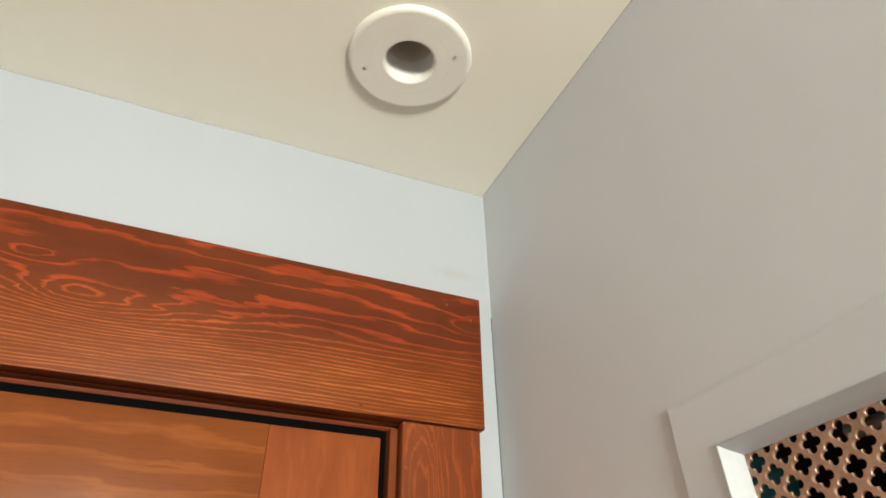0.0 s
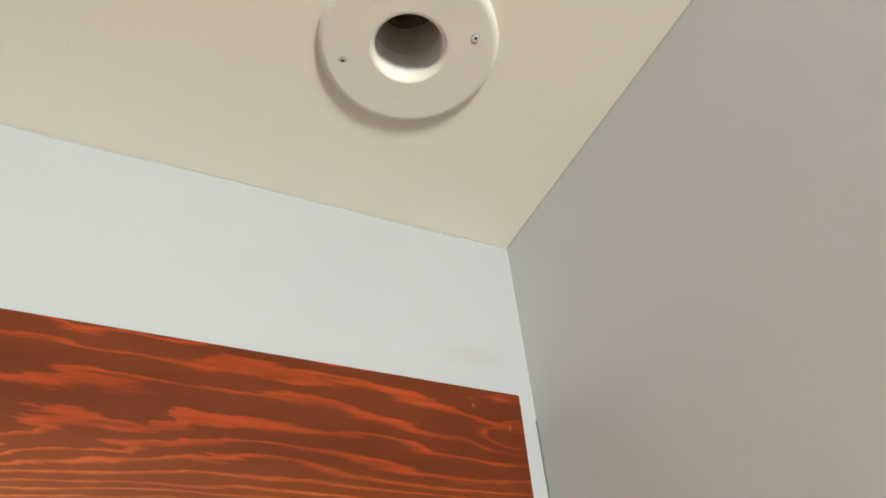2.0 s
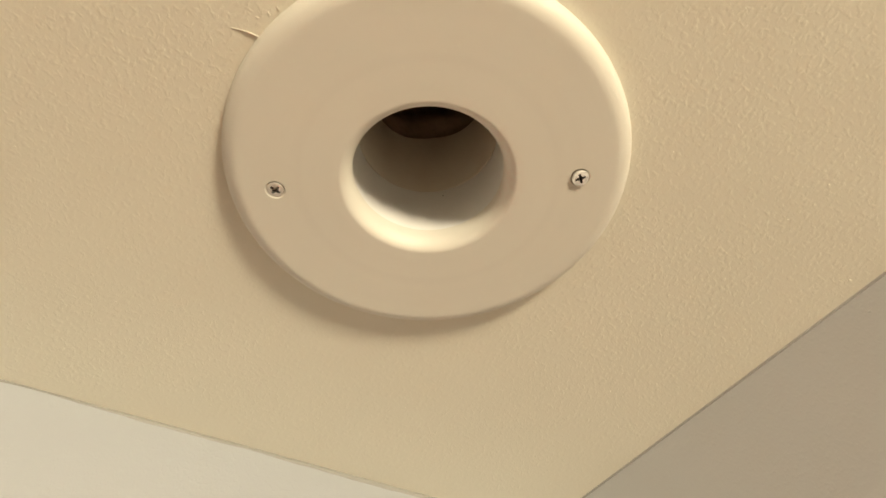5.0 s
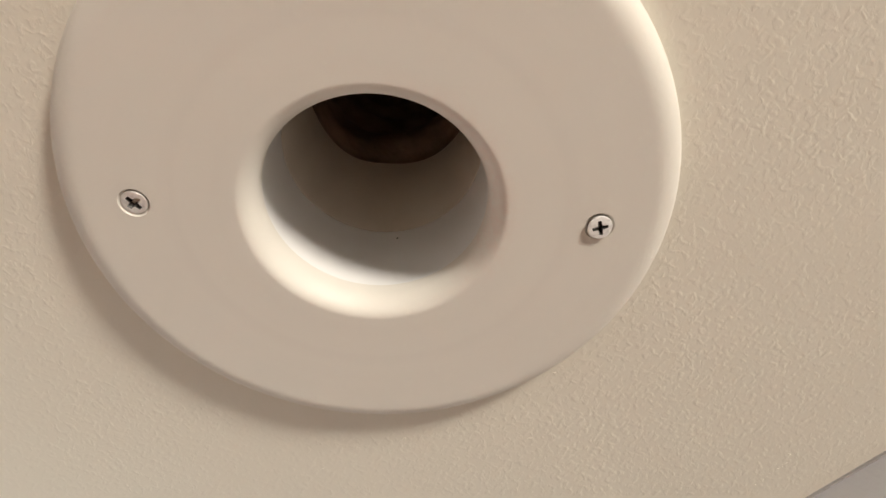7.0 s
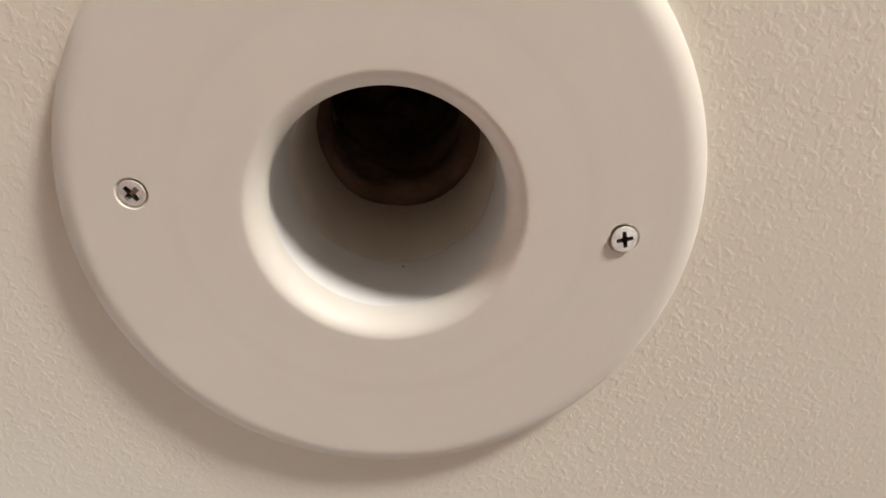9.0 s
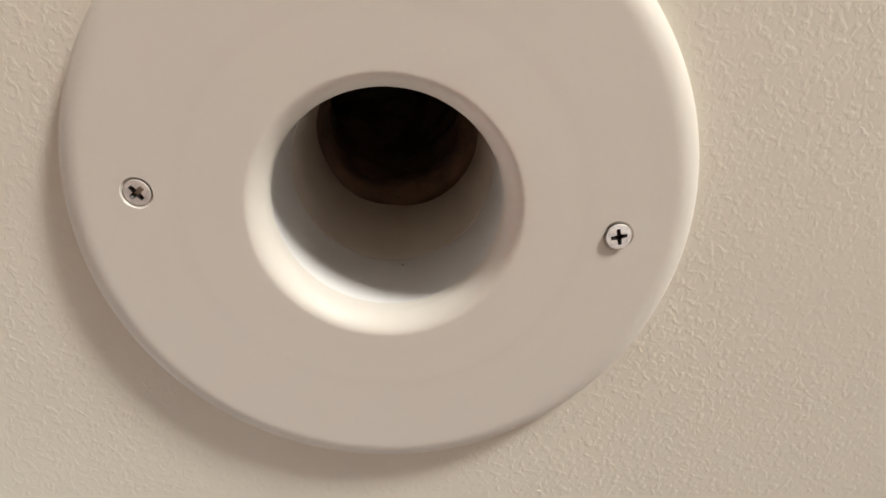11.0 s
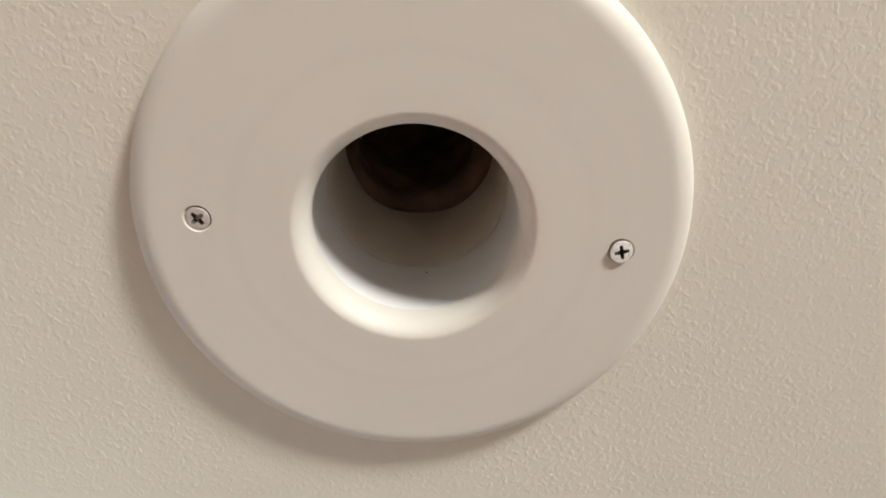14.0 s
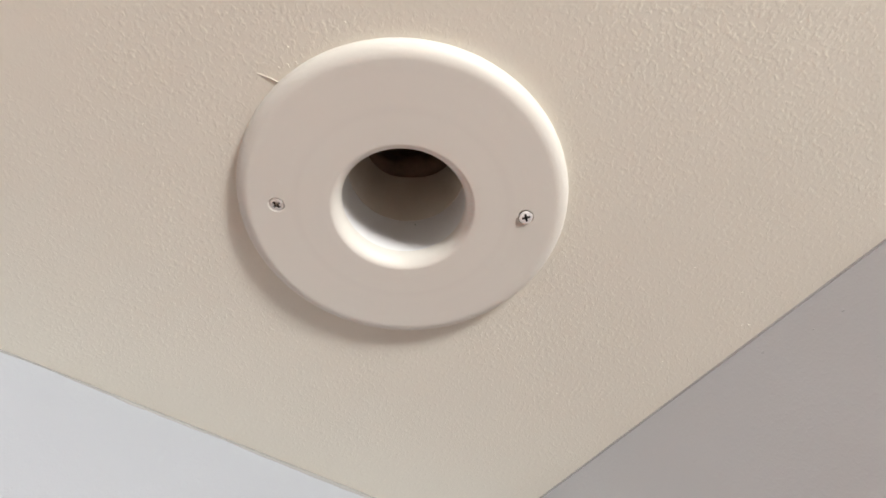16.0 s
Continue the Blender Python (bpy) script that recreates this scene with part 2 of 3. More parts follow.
def floor_boards():
    m = Mat("oak_floor", 0.35)
    m.colour(m.ramp(m.noise(1.0, 4, 0.6, stretch=(3, 40, 3)), (0.3, (0.18, 0.118, 0.072)), (0.7, (0.26, 0.175, 0.108))))
    return m.m


FLOOR = floor_boards()


def bronze():
    m = Mat("bronze_grille", 0.42, 0.35)
    m.colour(m.mix(m.ramp(m.noise(130, 4, 0.6), (0.35, 0.0), (0.7, 1.0)), (0.52, 0.325, 0.225), (0.40, 0.235, 0.155)))
    m.rough(m.math("MULTIPLY_ADD", m.noise(400, 3), 0.25, 0.3))
    m.bump(m.noise(600, 3), 0.25, 0.0003)
    return m.m


BRONZE = bronze()


def plain(name, a, b, rough, scale=30, spec=0.2):
    m = Mat(name, rough)
    m.b.inputs["Specular IOR Level"].default_value = spec
    m.colour(m.mix(m.noise(scale, 4), a, b))
    m.bump(m.noise(scale * 6, 3), 0.2, 0.001)
    return m.m


# Near-black stands for shade in the grille hollow and behind the door.
CAVITY_SHADE = plain("cavity_shade", (0.012, 0.010, 0.009), (0.03, 0.025, 0.022), 0.8)
JOINT = plain("shaded_joint", (0.43, 0.42, 0.42), (0.53, 0.51, 0.50), 0.8)
# Dark tone for the shade in the narrow corner gap.
GAP_SHADE = plain("corner_gap_shade", (0.11, 0.115, 0.125), (0.17, 0.17, 0.18), 0.8)
# Black that stands for the shade in the gap round the door.
GAP_BLACK = plain("door_gap_shade", (0.003, 0.003, 0.003), (0.005, 0.004, 0.004), 0.9, spec=0.0)
NAIL = plain("dark_nail", (0.03, 0.012, 0.008), (0.05, 0.02, 0.012), 0.5)
TEAL = plain("teal_card", (0.07, 0.30, 0.37), (0.09, 0.36, 0.43), 0.5)
GREYGREEN = plain("grey_green_metal", (0.22, 0.24, 0.21), (0.30, 0.31, 0.28), 0.4)


# builders
def finish(bm, sharp=35):
    bmesh.ops.recalc_face_normals(bm, faces=bm.faces)
    for f in bm.faces:
        f.smooth = True
    for e in bm.edges:
        e.smooth = len(e.link_faces) == 2 and e.calc_face_angle(0) < radians(sharp)


def mesh_of(name, bm, material, tidy=True):
    if tidy:
        finish(bm)
    me = bpy.data.meshes.new(name)
    bm.to_mesh(me)
    bm.free()
    me.materials.append(material)
    return me


def part(name, bm, material, parent=None, label="", tidy=True):
    ob = new(name, mesh_of(name, bm, material, tidy))
    ob.parent = parent
    return tagged(ob, label)


def add_box(bm, x0, x1, y0, y1, z0, z1, bevel=0.0, segments=2):
    made = bmesh.ops.create_cube(bm, size=1)["verts"]
    for v in made:
        v.co = ((x0 + x1) / 2 + v.co.x * (x1 - x0), (y0 + y1) / 2 + v.co.y * (y1 - y0), (z0 + z1) / 2 + v.co.z * (z1 - z0))
    if bevel:
        edges = list({e for v in made for e in v.link_edges})
        bmesh.ops.bevel(bm, geom=edges, offset=bevel, segments=segments, profile=0.5, affect="EDGES")
    return bm


def box(x0, x1, y0, y1, z0, z1, bevel=0.0, segments=2):
    return add_box(bmesh.new(), x0, x1, y0, y1, z0, z1, bevel, segments)


def ring(bm, r, z, n, cx=0.0, cy=0.0):
    return [bm.verts.new((cx + r * math.cos(math.tau * i / n), cy + r * math.sin(math.tau * i / n), z)) for i in range(n)]


def bridge(bm, a, b):
    for i in range(len(a)):
        j = (i + 1) % len(a)
        bm.faces.new((a[i], a[j], b[j], b[i]))


def lathe(profile, n=96):
    """A turned shape round z from (radius, height) pairs."""
    bm = bmesh.new()
    rings = [ring(bm, r, z, n) for r, z in profile]
    for a, b in zip(rings, rings[1:]):
        bridge(bm, a, b)
    return bm


def loop_edges(bm, verts):
    return [bm.edges.get((a, b)) or bm.edges.new((a, b)) for a, b in zip(verts, verts[1:] + verts[:1])]


# the room
floor = tagged(part("floor", box(ROOM_X - 0.1, 0.12, ROOM_Y - 0.1, 0.12, -0.1, 0.0), FLOOR), "dark brown oak board floor", kind="structure")


def build_ceiling():
    """Ceiling slab with a round hole over the outlet, raised paint specks and a curl of loose paint at the plate's rim."""
    bm = bmesh.new()
    hole = ring(bm, 0.0335, H, 64, VX, VY)
    x0, x1, y0, y1 = ROOM_X - 0.1, 0.12, ROOM_Y - 0.1, 0.12
    mid = ring(bm, 0.12, H, 64, VX, VY)
    bridge(bm, hole, mid)
    rect = [bm.verts.new(p) for p in ((x0, y0, H), (x1, y0, H), (x1, y1, H), (x0, y1, H))]
    bmesh.ops.triangle_fill(bm, use_beauty=True, edges=loop_edges(bm, mid) + loop_edges(bm, rect))
    top = [bm.verts.new((v.co.x, v.co.y, H + 0.15)) for v in rect]
    bridge(bm, rect, top)
    up = ring(bm, 0.0335, H + 0.15, 64, VX, VY)
    bridge(bm, hole, up)
    bmesh.ops.triangle_fill(bm, use_beauty=True, edges=loop_edges(bm, up) + loop_edges(bm, top))
    rng = random.Random(4)
    specks = [(-0.0095, -0.2334, 0.0011), (-0.0125, -0.2310, 0.0007), (-0.0287, -0.2452, 0.0008), (-0.0585, -0.2609, 0.0007),
              (-0.1276, -0.2281, 0.0004), (-0.0260, -0.1905, 0.0006), (-0.1193, -0.2430, 0.0004), (-0.1164, -0.1744, 0.0007),
              (-0.1764, -0.1161, 0.0007), (-0.2630, -0.2250, 0.0006), (-0.2500, -0.2450, 0.0007)]
    specks += [(-0.2594, -0.2187, 0.0009), (-0.2621, -0.2160, 0.0007), (-0.2575, -0.2215, 0.0008), (-0.1363, -0.1252, 0.0006), (-0.1032, -0.1478, 0.0007)]
    specks += [(-0.0219 - 0.0001 * i, -0.1716 - 0.0017 * i, 0.0003 + 0.00006 * (i % 4)) for i in range(10)]
    specks += [(rng.uniform(-0.45, -0.02), rng.uniform(-0.5, -0.05), rng.uniform(0.0003, 0.0006)) for _ in range(34)]
    for x, y, r in specks:
        if math.hypot(x - VX, y - VY) < 0.0725:
            continue
        blob = bmesh.ops.create_icosphere(bm, subdivisions=1, radius=r * 0.6)["verts"]
        turn = rng.uniform(0, 3)
        for v in blob:
            a, b = v.co.x * 1.5, v.co.y * 0.8
            v.co = (x + a * math.cos(turn) - b * math.sin(turn), y + a * math.sin(turn) + b * math.cos(turn), H + v.co.z * 0.55)
    # loose paint curl
    prev = None
    for i in range(9):
        k = i / 8
        x, y = -0.2588 - 0.0090 * k, -0.2108 + 0.0016 * k - 0.0006 * math.sin(k * 3)
        w = 0.00020 * (1 - 0.6 * k)
        lift = 0.0004 * math.sin(math.pi * min(1, k + 0.15))
        row = [bm.verts.new((x, y - w, H - lift)), bm.verts.new((x, y, H - lift * 0.9 - 0.0002)), bm.verts.new((x, y + w, H + 0.0002))]
        if prev:
            for a in (0, 1):
                bm.faces.new((prev[a], prev[a + 1], row[a + 1], row[a]))
        prev = row
    return bm


ceiling = tagged(part("ceiling", build_ceiling(), CEILING), "cream painted plaster ceiling with orange-peel texture", kind="structure")

DX0, DX1, DTOP = -0.945, -0.1160, H - 0.345   # rough opening of the door


def build_door_wall():
    bm = box(ROOM_X, DX0, 0.0, 0.1, 0, H)
    add_box(bm, DX1, 0.12, 0.0, 0.1, 0, H)
    add_box(bm, DX0, DX1, 0.0, 0.1, DTOP, H)
    return bm


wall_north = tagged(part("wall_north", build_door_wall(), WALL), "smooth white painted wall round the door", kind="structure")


def build_paint_line():
    """The ceiling's paint cut unevenly over the top of the wall."""
    bm = bmesh.new()
    prev = None
    n = 260
    for i in range(n + 1):
        x = -1.3 + 1.3 * i / n
        d = 0.0020 + 0.0022 * noise.noise(Vector((x * 14, 0.3, 0))) + 0.0008 * noise.noise(Vector((x * 70, 1.7, 0)))
        d = max(d, 0.0004)
        row = [bm.verts.new((x, -0.0002, H)), bm.verts.new((x, -0.0005, H - d * 0.6)), bm.verts.new((x, 0.0, H - d))]
        if prev:
            for a in (0, 1):
                bm.faces.new((prev[a], prev[a + 1], row[a + 1], row[a]))
        prev = row
    return bm


trim = tagged(part("trim_paint_line", build_paint_line(), CAULK), "uneven grey-cream paint edge along the ceiling joint", kind="structure")

joint = tagged(part("trim_joint", box(-0.0007, 0.0, -1.6, 0.0, H - 0.0009, H + 0.0002), JOINT), "thin dark joint between ceiling and side wall", kind="structure")

# Solid dark strip drawn in place of the corner gap's shade.
corner_strip = tagged(part("trim_corner_gap", box(-0.0011, 0.0, -0.0009, 0.0, 0.0, H - 0.205), GAP_SHADE), "thin dark strip for the shade in the corner gap beside the door casing", kind="structure")

# side wall, with the opening behind the grille
GY0, GY1, GZ0, GZ1 = -0.735, -0.3010, H - 0.810, H - 0.4470


def build_side_wall():
    bm = box(0, 0.12, GY1, 0.0, 0, H)
    add_box(bm, 0, 0.12, ROOM_Y, GY0, 0, H)
    add_box(bm, 0, 0.12, GY0, GY1, GZ1, H)
    add_box(bm, 0, 0.12, GY0, GY1, 0, GZ0)
    for y, z, r in ((-0.2292, -0.0101, 0.0009), (-0.2702, -0.0176, 0.0009), (-0.2550, -0.0165, 0.0005), (-0.1435, -0.0576, 0.0008),
                    (-0.4163, -0.2542, 0.0008), (-0.3100, -0.0420, 0.0005), (-0.1100, -0.0900, 0.0005)):
        for v in bmesh.ops.create_icosphere(bm, subdivisions=1, radius=r)["verts"]:
            v.co = (v.co.x * 0.5, y + v.co.y, H + z + v.co.z * 0.8)
    return bm


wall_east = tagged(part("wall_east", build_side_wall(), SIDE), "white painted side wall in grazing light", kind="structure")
wall_west = tagged(part("wall_west", box(ROOM_X - 0.1, ROOM_X, ROOM_Y, 0.0, 0, H), SIDE), "plain white painted wall", kind="structure")


def build_window_wall():
    x0, x1, z0, z1 = WIN
    bm = box(ROOM_X, x0, ROOM_Y - 0.1, ROOM_Y, 0, H)
    add_box(bm, x1, 0.0, ROOM_Y - 0.1, ROOM_Y, 0, H)
    add_box(bm, x0, x1, ROOM_Y - 0.1, ROOM_Y, 0, z0)
    add_box(bm, x0, x1, ROOM_Y - 0.1, ROOM_Y, z1, H)
    return bm


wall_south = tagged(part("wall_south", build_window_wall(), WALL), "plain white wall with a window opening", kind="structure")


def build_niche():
    """Near-black liner inside the opening; its colour stands for the shade there."""
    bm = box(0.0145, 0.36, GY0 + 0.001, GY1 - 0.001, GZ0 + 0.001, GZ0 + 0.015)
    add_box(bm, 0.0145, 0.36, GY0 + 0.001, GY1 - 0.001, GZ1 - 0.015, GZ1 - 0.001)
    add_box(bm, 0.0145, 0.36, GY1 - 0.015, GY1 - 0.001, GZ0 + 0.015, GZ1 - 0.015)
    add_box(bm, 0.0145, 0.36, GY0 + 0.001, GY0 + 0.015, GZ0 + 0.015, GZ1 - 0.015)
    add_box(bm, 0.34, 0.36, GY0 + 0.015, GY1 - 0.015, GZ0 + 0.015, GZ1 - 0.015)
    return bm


niche = tagged(part("wall_niche", build_niche(), CAVITY_SHADE), "hollow behind the wall grille, its shade coloured near-black", kind="structure")

# Unseen slab added to stop stray light through the door gaps.
wall_backing = tagged(part("wall_backing", box(-1.1, 0.12, 0.1004, 0.16, 0, H), CAVITY_SHADE), "unseen dark slab added behind the door to block stray light", kind="structure")

# round ceiling outlet
outlet = tagged(new("ceiling_air_outlet"), "round off-white air outlet screwed to the ceiling", "air vent")
outlet.matrix_world = pose(VX, VY, H)
R, RF, RI, RT, TH = 0.0715, 0.0650, 0.0313, 0.0272, 0.0064
SCREWS = [(0.0538, 2.5880), (0.0531, -0.5570)]


def build_plate():
    """Turned plate: rounded rim, flat face with two countersunk screw holes, rounded throat."""
    bm = bmesh.new()
    n = 128
    outer = [(R - 0.0006, 0.0), (R, -0.0004)]
    for i in range(13):
        a = math.pi / 2 * i / 12
        outer.append((RF + (R - RF) * math.cos(a), -0.0010 - (TH - 0.0010) * math.sin(a)))
    outer.append((RF - 0.0006, -TH))
    inner = [(RI + 0.0006, -TH)] + [(RI - (RI - RT) * math.sin(math.pi / 24 * i) ** 1.15, -TH + 0.0060 * (1 - math.cos(math.pi / 24 * i) ** 1.15)) for i in range(13)] + [(RT, 0.0026), (RT + 0.0014, 0.0030)]
    ro = [ring(bm, r, z, n) for r, z in outer]
    rin = [ring(bm, r, z, n) for r, z in inner]
    for rr in (ro, rin):
        for a, b in zip(rr, rr[1:]):
            bridge(bm, a, b)
    edges = loop_edges(bm, ro[-1]) + loop_edges(bm, rin[0])
    for sr, sa in SCREWS:
        x, y = sr * math.cos(sa), sr * math.sin(sa)
        lip = ring(bm, 0.0036, -TH, 32, x, y)
        low = ring(bm, 0.0024, -TH + 0.0016, 32, x, y)
        bridge(bm, lip, low)
        bm.faces.new(low)
        edges += loop_edges(bm, lip)
    bmesh.ops.triangle_fill(bm, use_beauty=True, edges=edges)
    return bm


part("plate", build_plate(), PLASTIC, outlet)


def build_screw(turn, tilt, b, recess=False):
    """Flat cross-recess screw head, seen from below: face at z = 0, pointing down."""
    bm = bmesh.new()
    r, a, d, n = 0.00300, 0.00190, 0.0018, 40
    plus = [(a, -b), (a, b), (b * 1.3, b * 1.3), (b, a), (-b, a), (-b * 1.3, b * 1.3), (-a, b), (-a, -b), (-b * 1.3, -b * 1.3), (-b, -a), (b, -a), (b * 1.3, -b * 1.3)]
    c, s = math.cos(turn), math.sin(turn)
    top = [bm.verts.new((x * c - y * s, x * s + y * c, -0.00010 if recess else -0.00012)) for x, y in plus]
    if recess:
        low = [bm.verts.new(((x * c - y * s) * 0.62, (x * s + y * c) * 0.62, d)) for x, y in plus]
        bridge(bm, top, low)
        bm.faces.new(low)
    else:
        skirt, edge, lip = ring(bm, r * 0.80, 0.0016, n), ring(bm, r, 0.0003, n), ring(bm, r * 0.96, 0.0, n)
        bridge(bm, skirt, edge)
        bridge(bm, edge, lip)
        bmesh.ops.triangle_fill(bm, use_beauty=True, edges=loop_edges(bm, lip) + loop_edges(bm, top))
    bmesh.ops.rotate(bm, verts=bm.verts, cent=(0, 0, 0), matrix=Matrix.Rotation(tilt, 3, "X"))
    return bm


for (sr, sa), turn, tilt, arm, out, mat, lab in zip(SCREWS, (1.80, 0.72), (0.05, -0.07), (0.00050, 0.00040), (-0.0001, 0.0007), (SCREW_GREY, SCREW_WHITE),
                                               ("worn grey cross-head screw", "white painted cross-head screw")):
    screw = part("screw", build_screw(turn, tilt, arm), mat, outlet, lab)
    part("recess", build_screw(turn, tilt, arm, True), SOCKET_SHADE, screw, "cross recess coloured dark for its shade")
    screw.location = (sr * math.cos(sa), sr * math.sin(sa), -TH - out)

part("collar", lathe([(0.0310, 0.0028), (0.0279, 0.0028), (0.0279, 0.0300), (0.0310, 0.0301)]), COLLAR, outlet, "bluish white plastic collar")
part("pipe", lathe([(0.0310, 0.0303), (0.0278, 0.0303), (0.0274, 0.0318), (0.0275, 0.0772), (0.0281, 0.0778), (0.0312, 0.0778)]), PIPE, outlet, "grey pipe sleeve")
speck = bmesh.new()
bmesh.ops.create_icosphere(speck, subdivisions=2, radius=0.00033)
part("dirt_speck", speck, GREYGREEN, outlet, "dark speck of dirt").location = (0.0187, 0.0205, 0.0260)


def build_flex():
    """Ribbed, wrinkled flexible duct that bends away over the ceiling; its first turn is taped and folded over the pipe's end."""
    bm = bmesh.new()
    n = 96
    prev = ring(bm, 0.0310, 0.0776, n)
    for i in range(190):
        k = i / 189
        z = 0.0745 + 0.27 * k
        bend = max(0.0, k - 0.06)
        ox, oy = -0.30 * bend * bend, -0.08 * bend * bend
        rib = 0.0008 * math.sin(i * 0.62 + 2.0 * noise.noise(Vector((i * 0.05, 0, 3))))
        lip = math.sin(math.pi * min(1, max(0, i - 2) / 16))     # the folded turn that narrows the mouth
        wide = 0.0050 * min(1, max(0, i - 14) / 18)               # the loose duct behind it
        row = []
        for j in range(n):
            a = math.tau * j / n
            ca, sa = math.cos(a), math.sin(a)
            w = 0.0030 * noise.noise(Vector((ca * 1.6, sa * 1.6, z * 60))) + 0.0022 * abs(noise.noise(Vector((ca * 3, sa * 3, z * 75 + 0.6 * a * (math.tau - a) / 4))))
            fold = (0.0026 + 0.0018 * ca + 0.0012 * noise.noise(Vector((ca * 2.2, sa * 2.2, 7.3)))) * lip
            r = 0.0273 - max(0.0, fold) + wide + (rib + w - 0.0012) * min(1, max(0, i - 3) / 8)
            row.append(bm.verts.new((ox + r * ca, oy + r * sa, z + (0.0045 + 0.004 * min(1, i / 20)) * noise.noise(Vector((ca * 1.5, sa * 1.5, z * 15))))))
        bridge(bm, prev, row)
        prev = row
    bm.faces.new(prev)
    return bm


part("flexible_duct", build_flex(), FLEX, outlet, "dark brown ribbed flexible duct")

# door with its casing: it hangs a little out of true
LEAN = pose(-0.0270, 0, H - 0.1943, 0, 0.66, 0)
casing = tagged(new("door_casing"), "red-brown stained pine door casing on the wall", "door casing")
casing.matrix_world = LEAN
head_w = 0.1682
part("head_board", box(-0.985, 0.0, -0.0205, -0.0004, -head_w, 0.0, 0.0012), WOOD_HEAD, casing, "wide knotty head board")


# Carries the head board's painted-dark underside back to the jamb.
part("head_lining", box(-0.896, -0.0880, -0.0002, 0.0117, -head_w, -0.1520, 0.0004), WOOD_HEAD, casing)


def build_nail_hole(w, h):
    """A small uneven dimple, filled and stained over, on the face of the board."""
    bm = bmesh.new()
    rows = [[bm.verts.new((w * k * math.cos(math.tau * i / 12) * (1 + 0.2 * math.sin(i * 2.3)), y, h * k * math.sin(math.tau * i / 12)))
             for i in range(12)] for k, y in ((1.0, -0.0001), (0.75, -0.00035), (0.4, -0.0001))]
    for a, b in zip(rows, rows[1:]):
        bridge(bm, a, b)
    bm.faces.new(rows[-1])
    return bm


for hx, hz, hw, hh, mat in ((-0.0461, -0.0174, 0.0016, 0.0022, WOOD_RAIL), (-0.0140, -0.0331, 0.0012, 0.0030, WOOD_RAIL),
                            (-0.1461, -0.1593, 0.0022, 0.0022, WOOD_JAMB), (-0.1690, -0.1114, 0.0008, 0.0010, NAIL)):
    part("nail_hole", build_nail_hole(hw, hh), mat, casing, "filled nail hole").location = (hx, -0.0205, hz)


def build_leg(x0, x1):
    bm = box(x0, x1, -0.0165, -0.0004, -H + 0.22, -head_w - 0.0005, 0.0022, 3)
    return bm


leg = part("leg_board", build_leg(-0.0975, -0.0045), WOOD_LEG, casing)
for hz, hw, hh in ((-0.0305, 0.0013, 0.0045), (-0.0495, 0.0014, 0.0018)):
    part("dent", build_nail_hole(hw, hh), WOOD_STILE, leg, "small pale dent in the edge").location = (-0.0925, -0.0165, -head_w + hz)
part("leg_board", build_leg(-0.985, -0.891), WOOD_LEG, casing)

frame_top = -0.1725
door_frame = tagged(new("door_frame"), "narrow stained pine jamb inside the casing", "door frame")
door_frame.matrix_world = LEAN
part("head_jamb", box(-0.896, -0.0880, 0.0120, 0.0985, frame_top, frame_top + 0.016, 0.0008), WOOD_JAMB, door_frame)
part("jamb", box(-0.1055, -0.0880, 0.0000, 0.0985, -H + 0.21, frame_top - 0.0003, 0.0008), WOOD_LEG, door_frame)
part("jamb", box(-0.896, -0.878, -0.0010, 0.0985, -H + 0.21, frame_top - 0.0003, 0.0008), WOOD_LEG, door_frame)

door = tagged(new("door_1"), "closed red-brown stained wooden door", "door", kind="structure")
door.matrix_world = LEAN
dt, dr, dl, dy0, dy1 = -0.1838, -0.1150, -0.874, 0.003, 0.040
part("stile", box(-0.23345, dr, dy0, dy1, -H + 0.215, dt, 0.0012), WOOD_STILE, door)
part("stile", box(dl, dl + 0.1195, dy0, dy1, -H + 0.215, dt, 0.0012), WOOD_STILE, door)
part("rail", box(dl + 0.1200, -0.2335, dy0, dy1, dt - 0.125, dt, 0.0008), WOOD_RAIL, door)
part("rail", box(dl + 0.1200, -0.2335, dy0, dy1, -H + 0.215, -H + 0.42, 0.0008), WOOD_RAIL, door)
part("panel", box(dl + 0.1200, -0.2335, dy0 + 0.008, dy1 - 0.008, -H + 0.421, dt - 0.126, 0.0008), WOOD_RAIL, door)

# Made-up strips that fill the door gap with painted shade.
part("gap_fill", box(dr + 0.0001, -0.1052, 0.0150, 0.030, -H + 0.215, frame_top - 0.0002), GAP_BLACK, door, "added black strip for the shade in the door gap")
part("gap_fill", box(dl, dr, 0.0126, 0.030, dt + 0.0001, frame_top - 0.0002), GAP_BLACK, door, "added black strip for the shade in the door gap")

# wall grille: white frame, sloped moulding, pierced bronze sheet
grille = tagged(new("wall_grille"), "pierced bronze quatrefoil grille in a white painted frame", "wall grille")
GCY, GCZ = -0.3130, -0.4580
grille.matrix_world = pose(0, GCY, H + GCZ, -1.9)
PX = -0.0022
fy0, fy1, fz0, fz1 = -0.455, 0.0384, -0.385, 0.0410      # outer edges of the frame
my0, my1, mz0, mz1 = -0.416, 0.0, -0.344, 0.0             # edge of the moulding
iy0, iy1, iz0, iz1 = -0.408, -0.0082, -0.336, -0.0082     # edge of the sheet


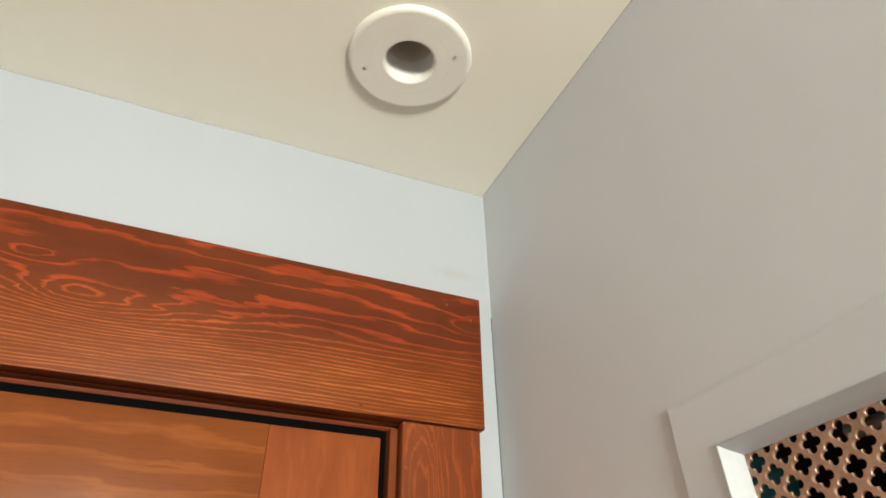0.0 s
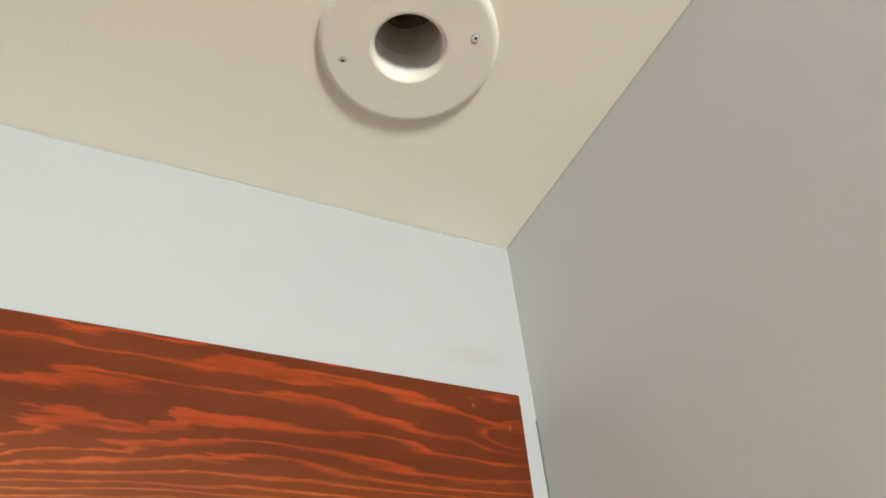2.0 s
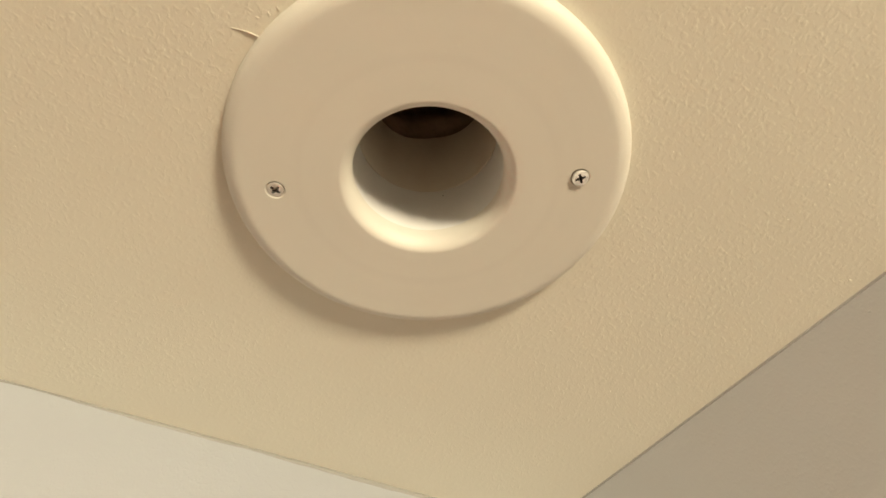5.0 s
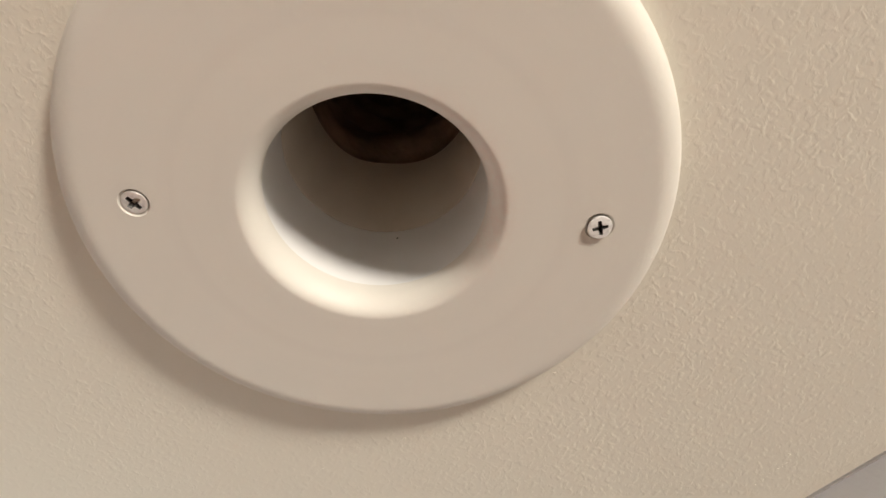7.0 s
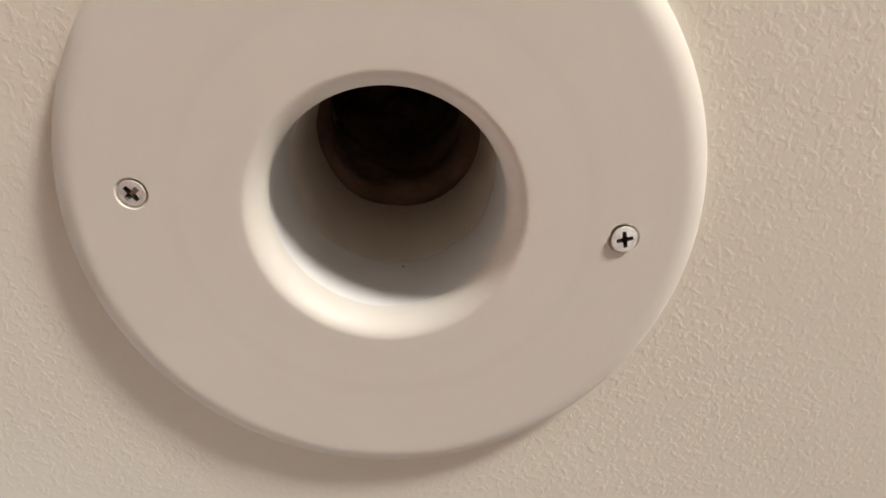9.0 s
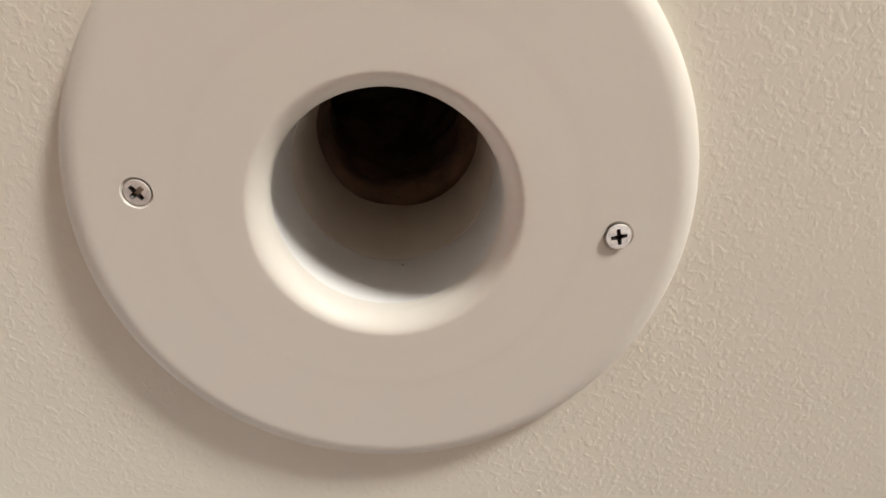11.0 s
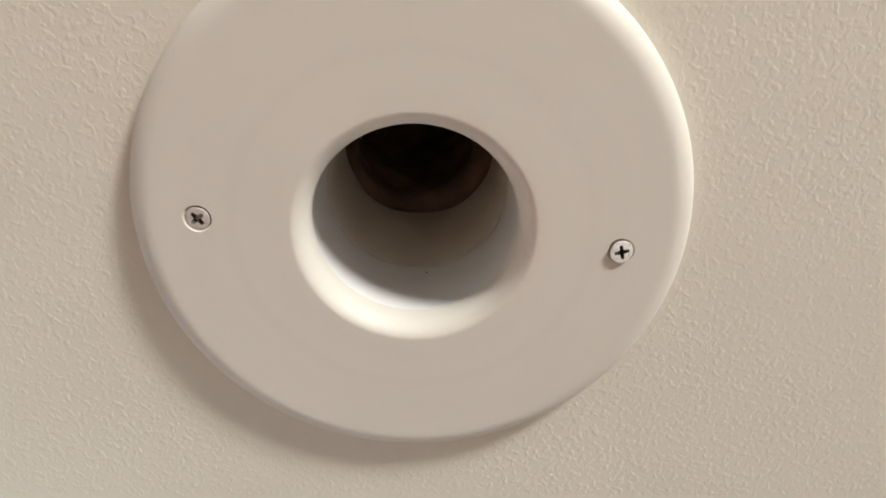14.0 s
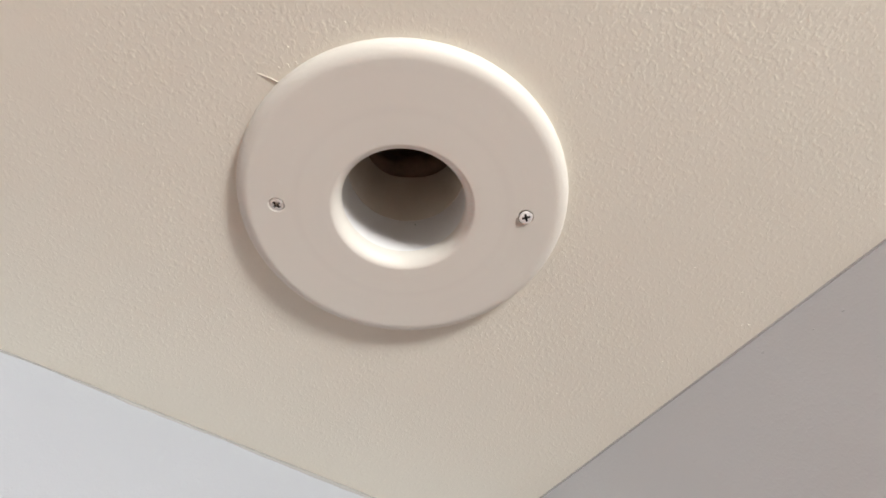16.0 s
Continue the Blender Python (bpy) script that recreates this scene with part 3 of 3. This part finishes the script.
def build_frame():
    """Flat board frame round the opening, with eased outer edges and a filled joint along the top."""
    bm = bmesh.new()

    def rect(y0, y1, z0, z1, x):
        return [bm.verts.new((x, y, z)) for y, z in ((y1, z1), (y0, z1), (y0, z0), (y1, z0))]

    rows = [rect(fy0, fy1, fz0, fz1, -0.0002), rect(fy0, fy1, fz0, fz1 - 0.0028, PX + 0.0008),
            rect(fy0 + 0.0003, fy1 - 0.0003, fz0 + 0.0003, fz1 - 0.0042, PX + 0.0002),
            rect(fy0 + 0.0009, fy1 - 0.0009, fz0 + 0.0009, fz1 - 0.0055, PX), rect(my0, my1, mz0, mz1, PX)]
    for a, b in zip(rows, rows[1:]):
        bridge(bm, a, b)
    return bm


frame_mesh = build_frame()
finish(frame_mesh, 4)
part("frame", frame_mesh, SIDE, grille, tidy=False)


def build_moulding(ca, cb, na, nb):
    """One mitred moulding: ca, cb outer corners, na, nb inner corners (y, z)."""
    bm = bmesh.new()
    steps = [(0.0, PX + 0.001), (0.0, PX - 0.0008), (0.05, PX - 0.0013), (0.13, PX - 0.0010), (0.22, PX + 0.0006), (0.45, 0.0010), (0.75, 0.0058), (0.94, 0.0102), (1.0, 0.0113)]
    prev = None
    for k, x in steps:
        row = [bm.verts.new((x, a[0] + (b[0] - a[0]) * k, a[1] + (b[1] - a[1]) * k)) for a, b in ((ca, na), (cb, nb))]
        if prev:
            bm.faces.new((prev[0], prev[1], row[1], row[0]))
        prev = row
    return bm


outer = [(my1, mz1), (my0, mz1), (my0, mz0), (my1, mz0)]
inner = [(iy1, iz1), (iy0, iz1), (iy0, iz0), (iy1, iz0)]
for i in range(4):
    j = (i + 1) % 4
    part("moulding", build_moulding(outer[i], outer[j], inner[i], inner[j]), TRIM, grille)


def build_sheet():
    """Staggered quatrefoil holes with rounded lips in a thin sheet."""
    bm = bmesh.new()
    p, pz, n, x0 = 0.0214, 0.0203, 32, 0.0112
    d, c = 0.0040, 0.0031

    def lobe(t):
        q = (t + math.pi / 4) % (math.pi / 2) - math.pi / 4
        return d * math.cos(q) + math.sqrt(max(c * c - (d * math.sin(q)) ** 2, 0))

    for i in range(-1, 21):
        for j in range(0, 40):
            cy, cz = -0.0266 - (i + 0.5 * (j % 2)) * p, -0.0157 - (j - 1) * pz / 2
            if cy > iy1 + 0.004 or cy < iy0 - 0.004 or cz > iz1 + 0.004 or cz < iz0 - 0.004:
                continue
            rows = [[], [], [], []]
            for k in range(n):
                t = math.tau * k / n
                rim = p / 2 / (abs(math.cos(t)) + abs(math.sin(t)))
                r = lobe(t)
                for row, (rr, x) in zip(rows, ((rim, x0), (min(r + 0.00045, rim * 0.97), x0), (r, x0 + 0.00045), (r, x0 + 0.0024))):
                    row.append(bm.verts.new((x, cy + rr * math.cos(t), cz + rr * math.sin(t) * pz / p)))
            for a, b in zip(rows, rows[1:]):
                bridge(bm, a, b)
    return bm


part("pierced_sheet", build_sheet(), BRONZE, grille, "pierced bronze sheet")

board = tagged(part("teal_board", box(0.0, 0.042, -0.004, 0.0, 0.0, 0.333, 0.001), TEAL), "teal painted board standing behind the bronze grille", "board")
board.matrix_world = pose(0.016, GY1 - 0.0155, GZ0 + 0.015)
rod = tagged(part("metal_pipe", lathe([(0.002, 0.0), (0.005, 0.0), (0.005, 0.334), (0.002, 0.334)], 24), GREYGREEN), "grey-green metal pipe across the hollow behind the grille", "pipe")
rod.matrix_world = pose(0.030, -0.386, GZ1 - 0.0203, 90, 0, 0)
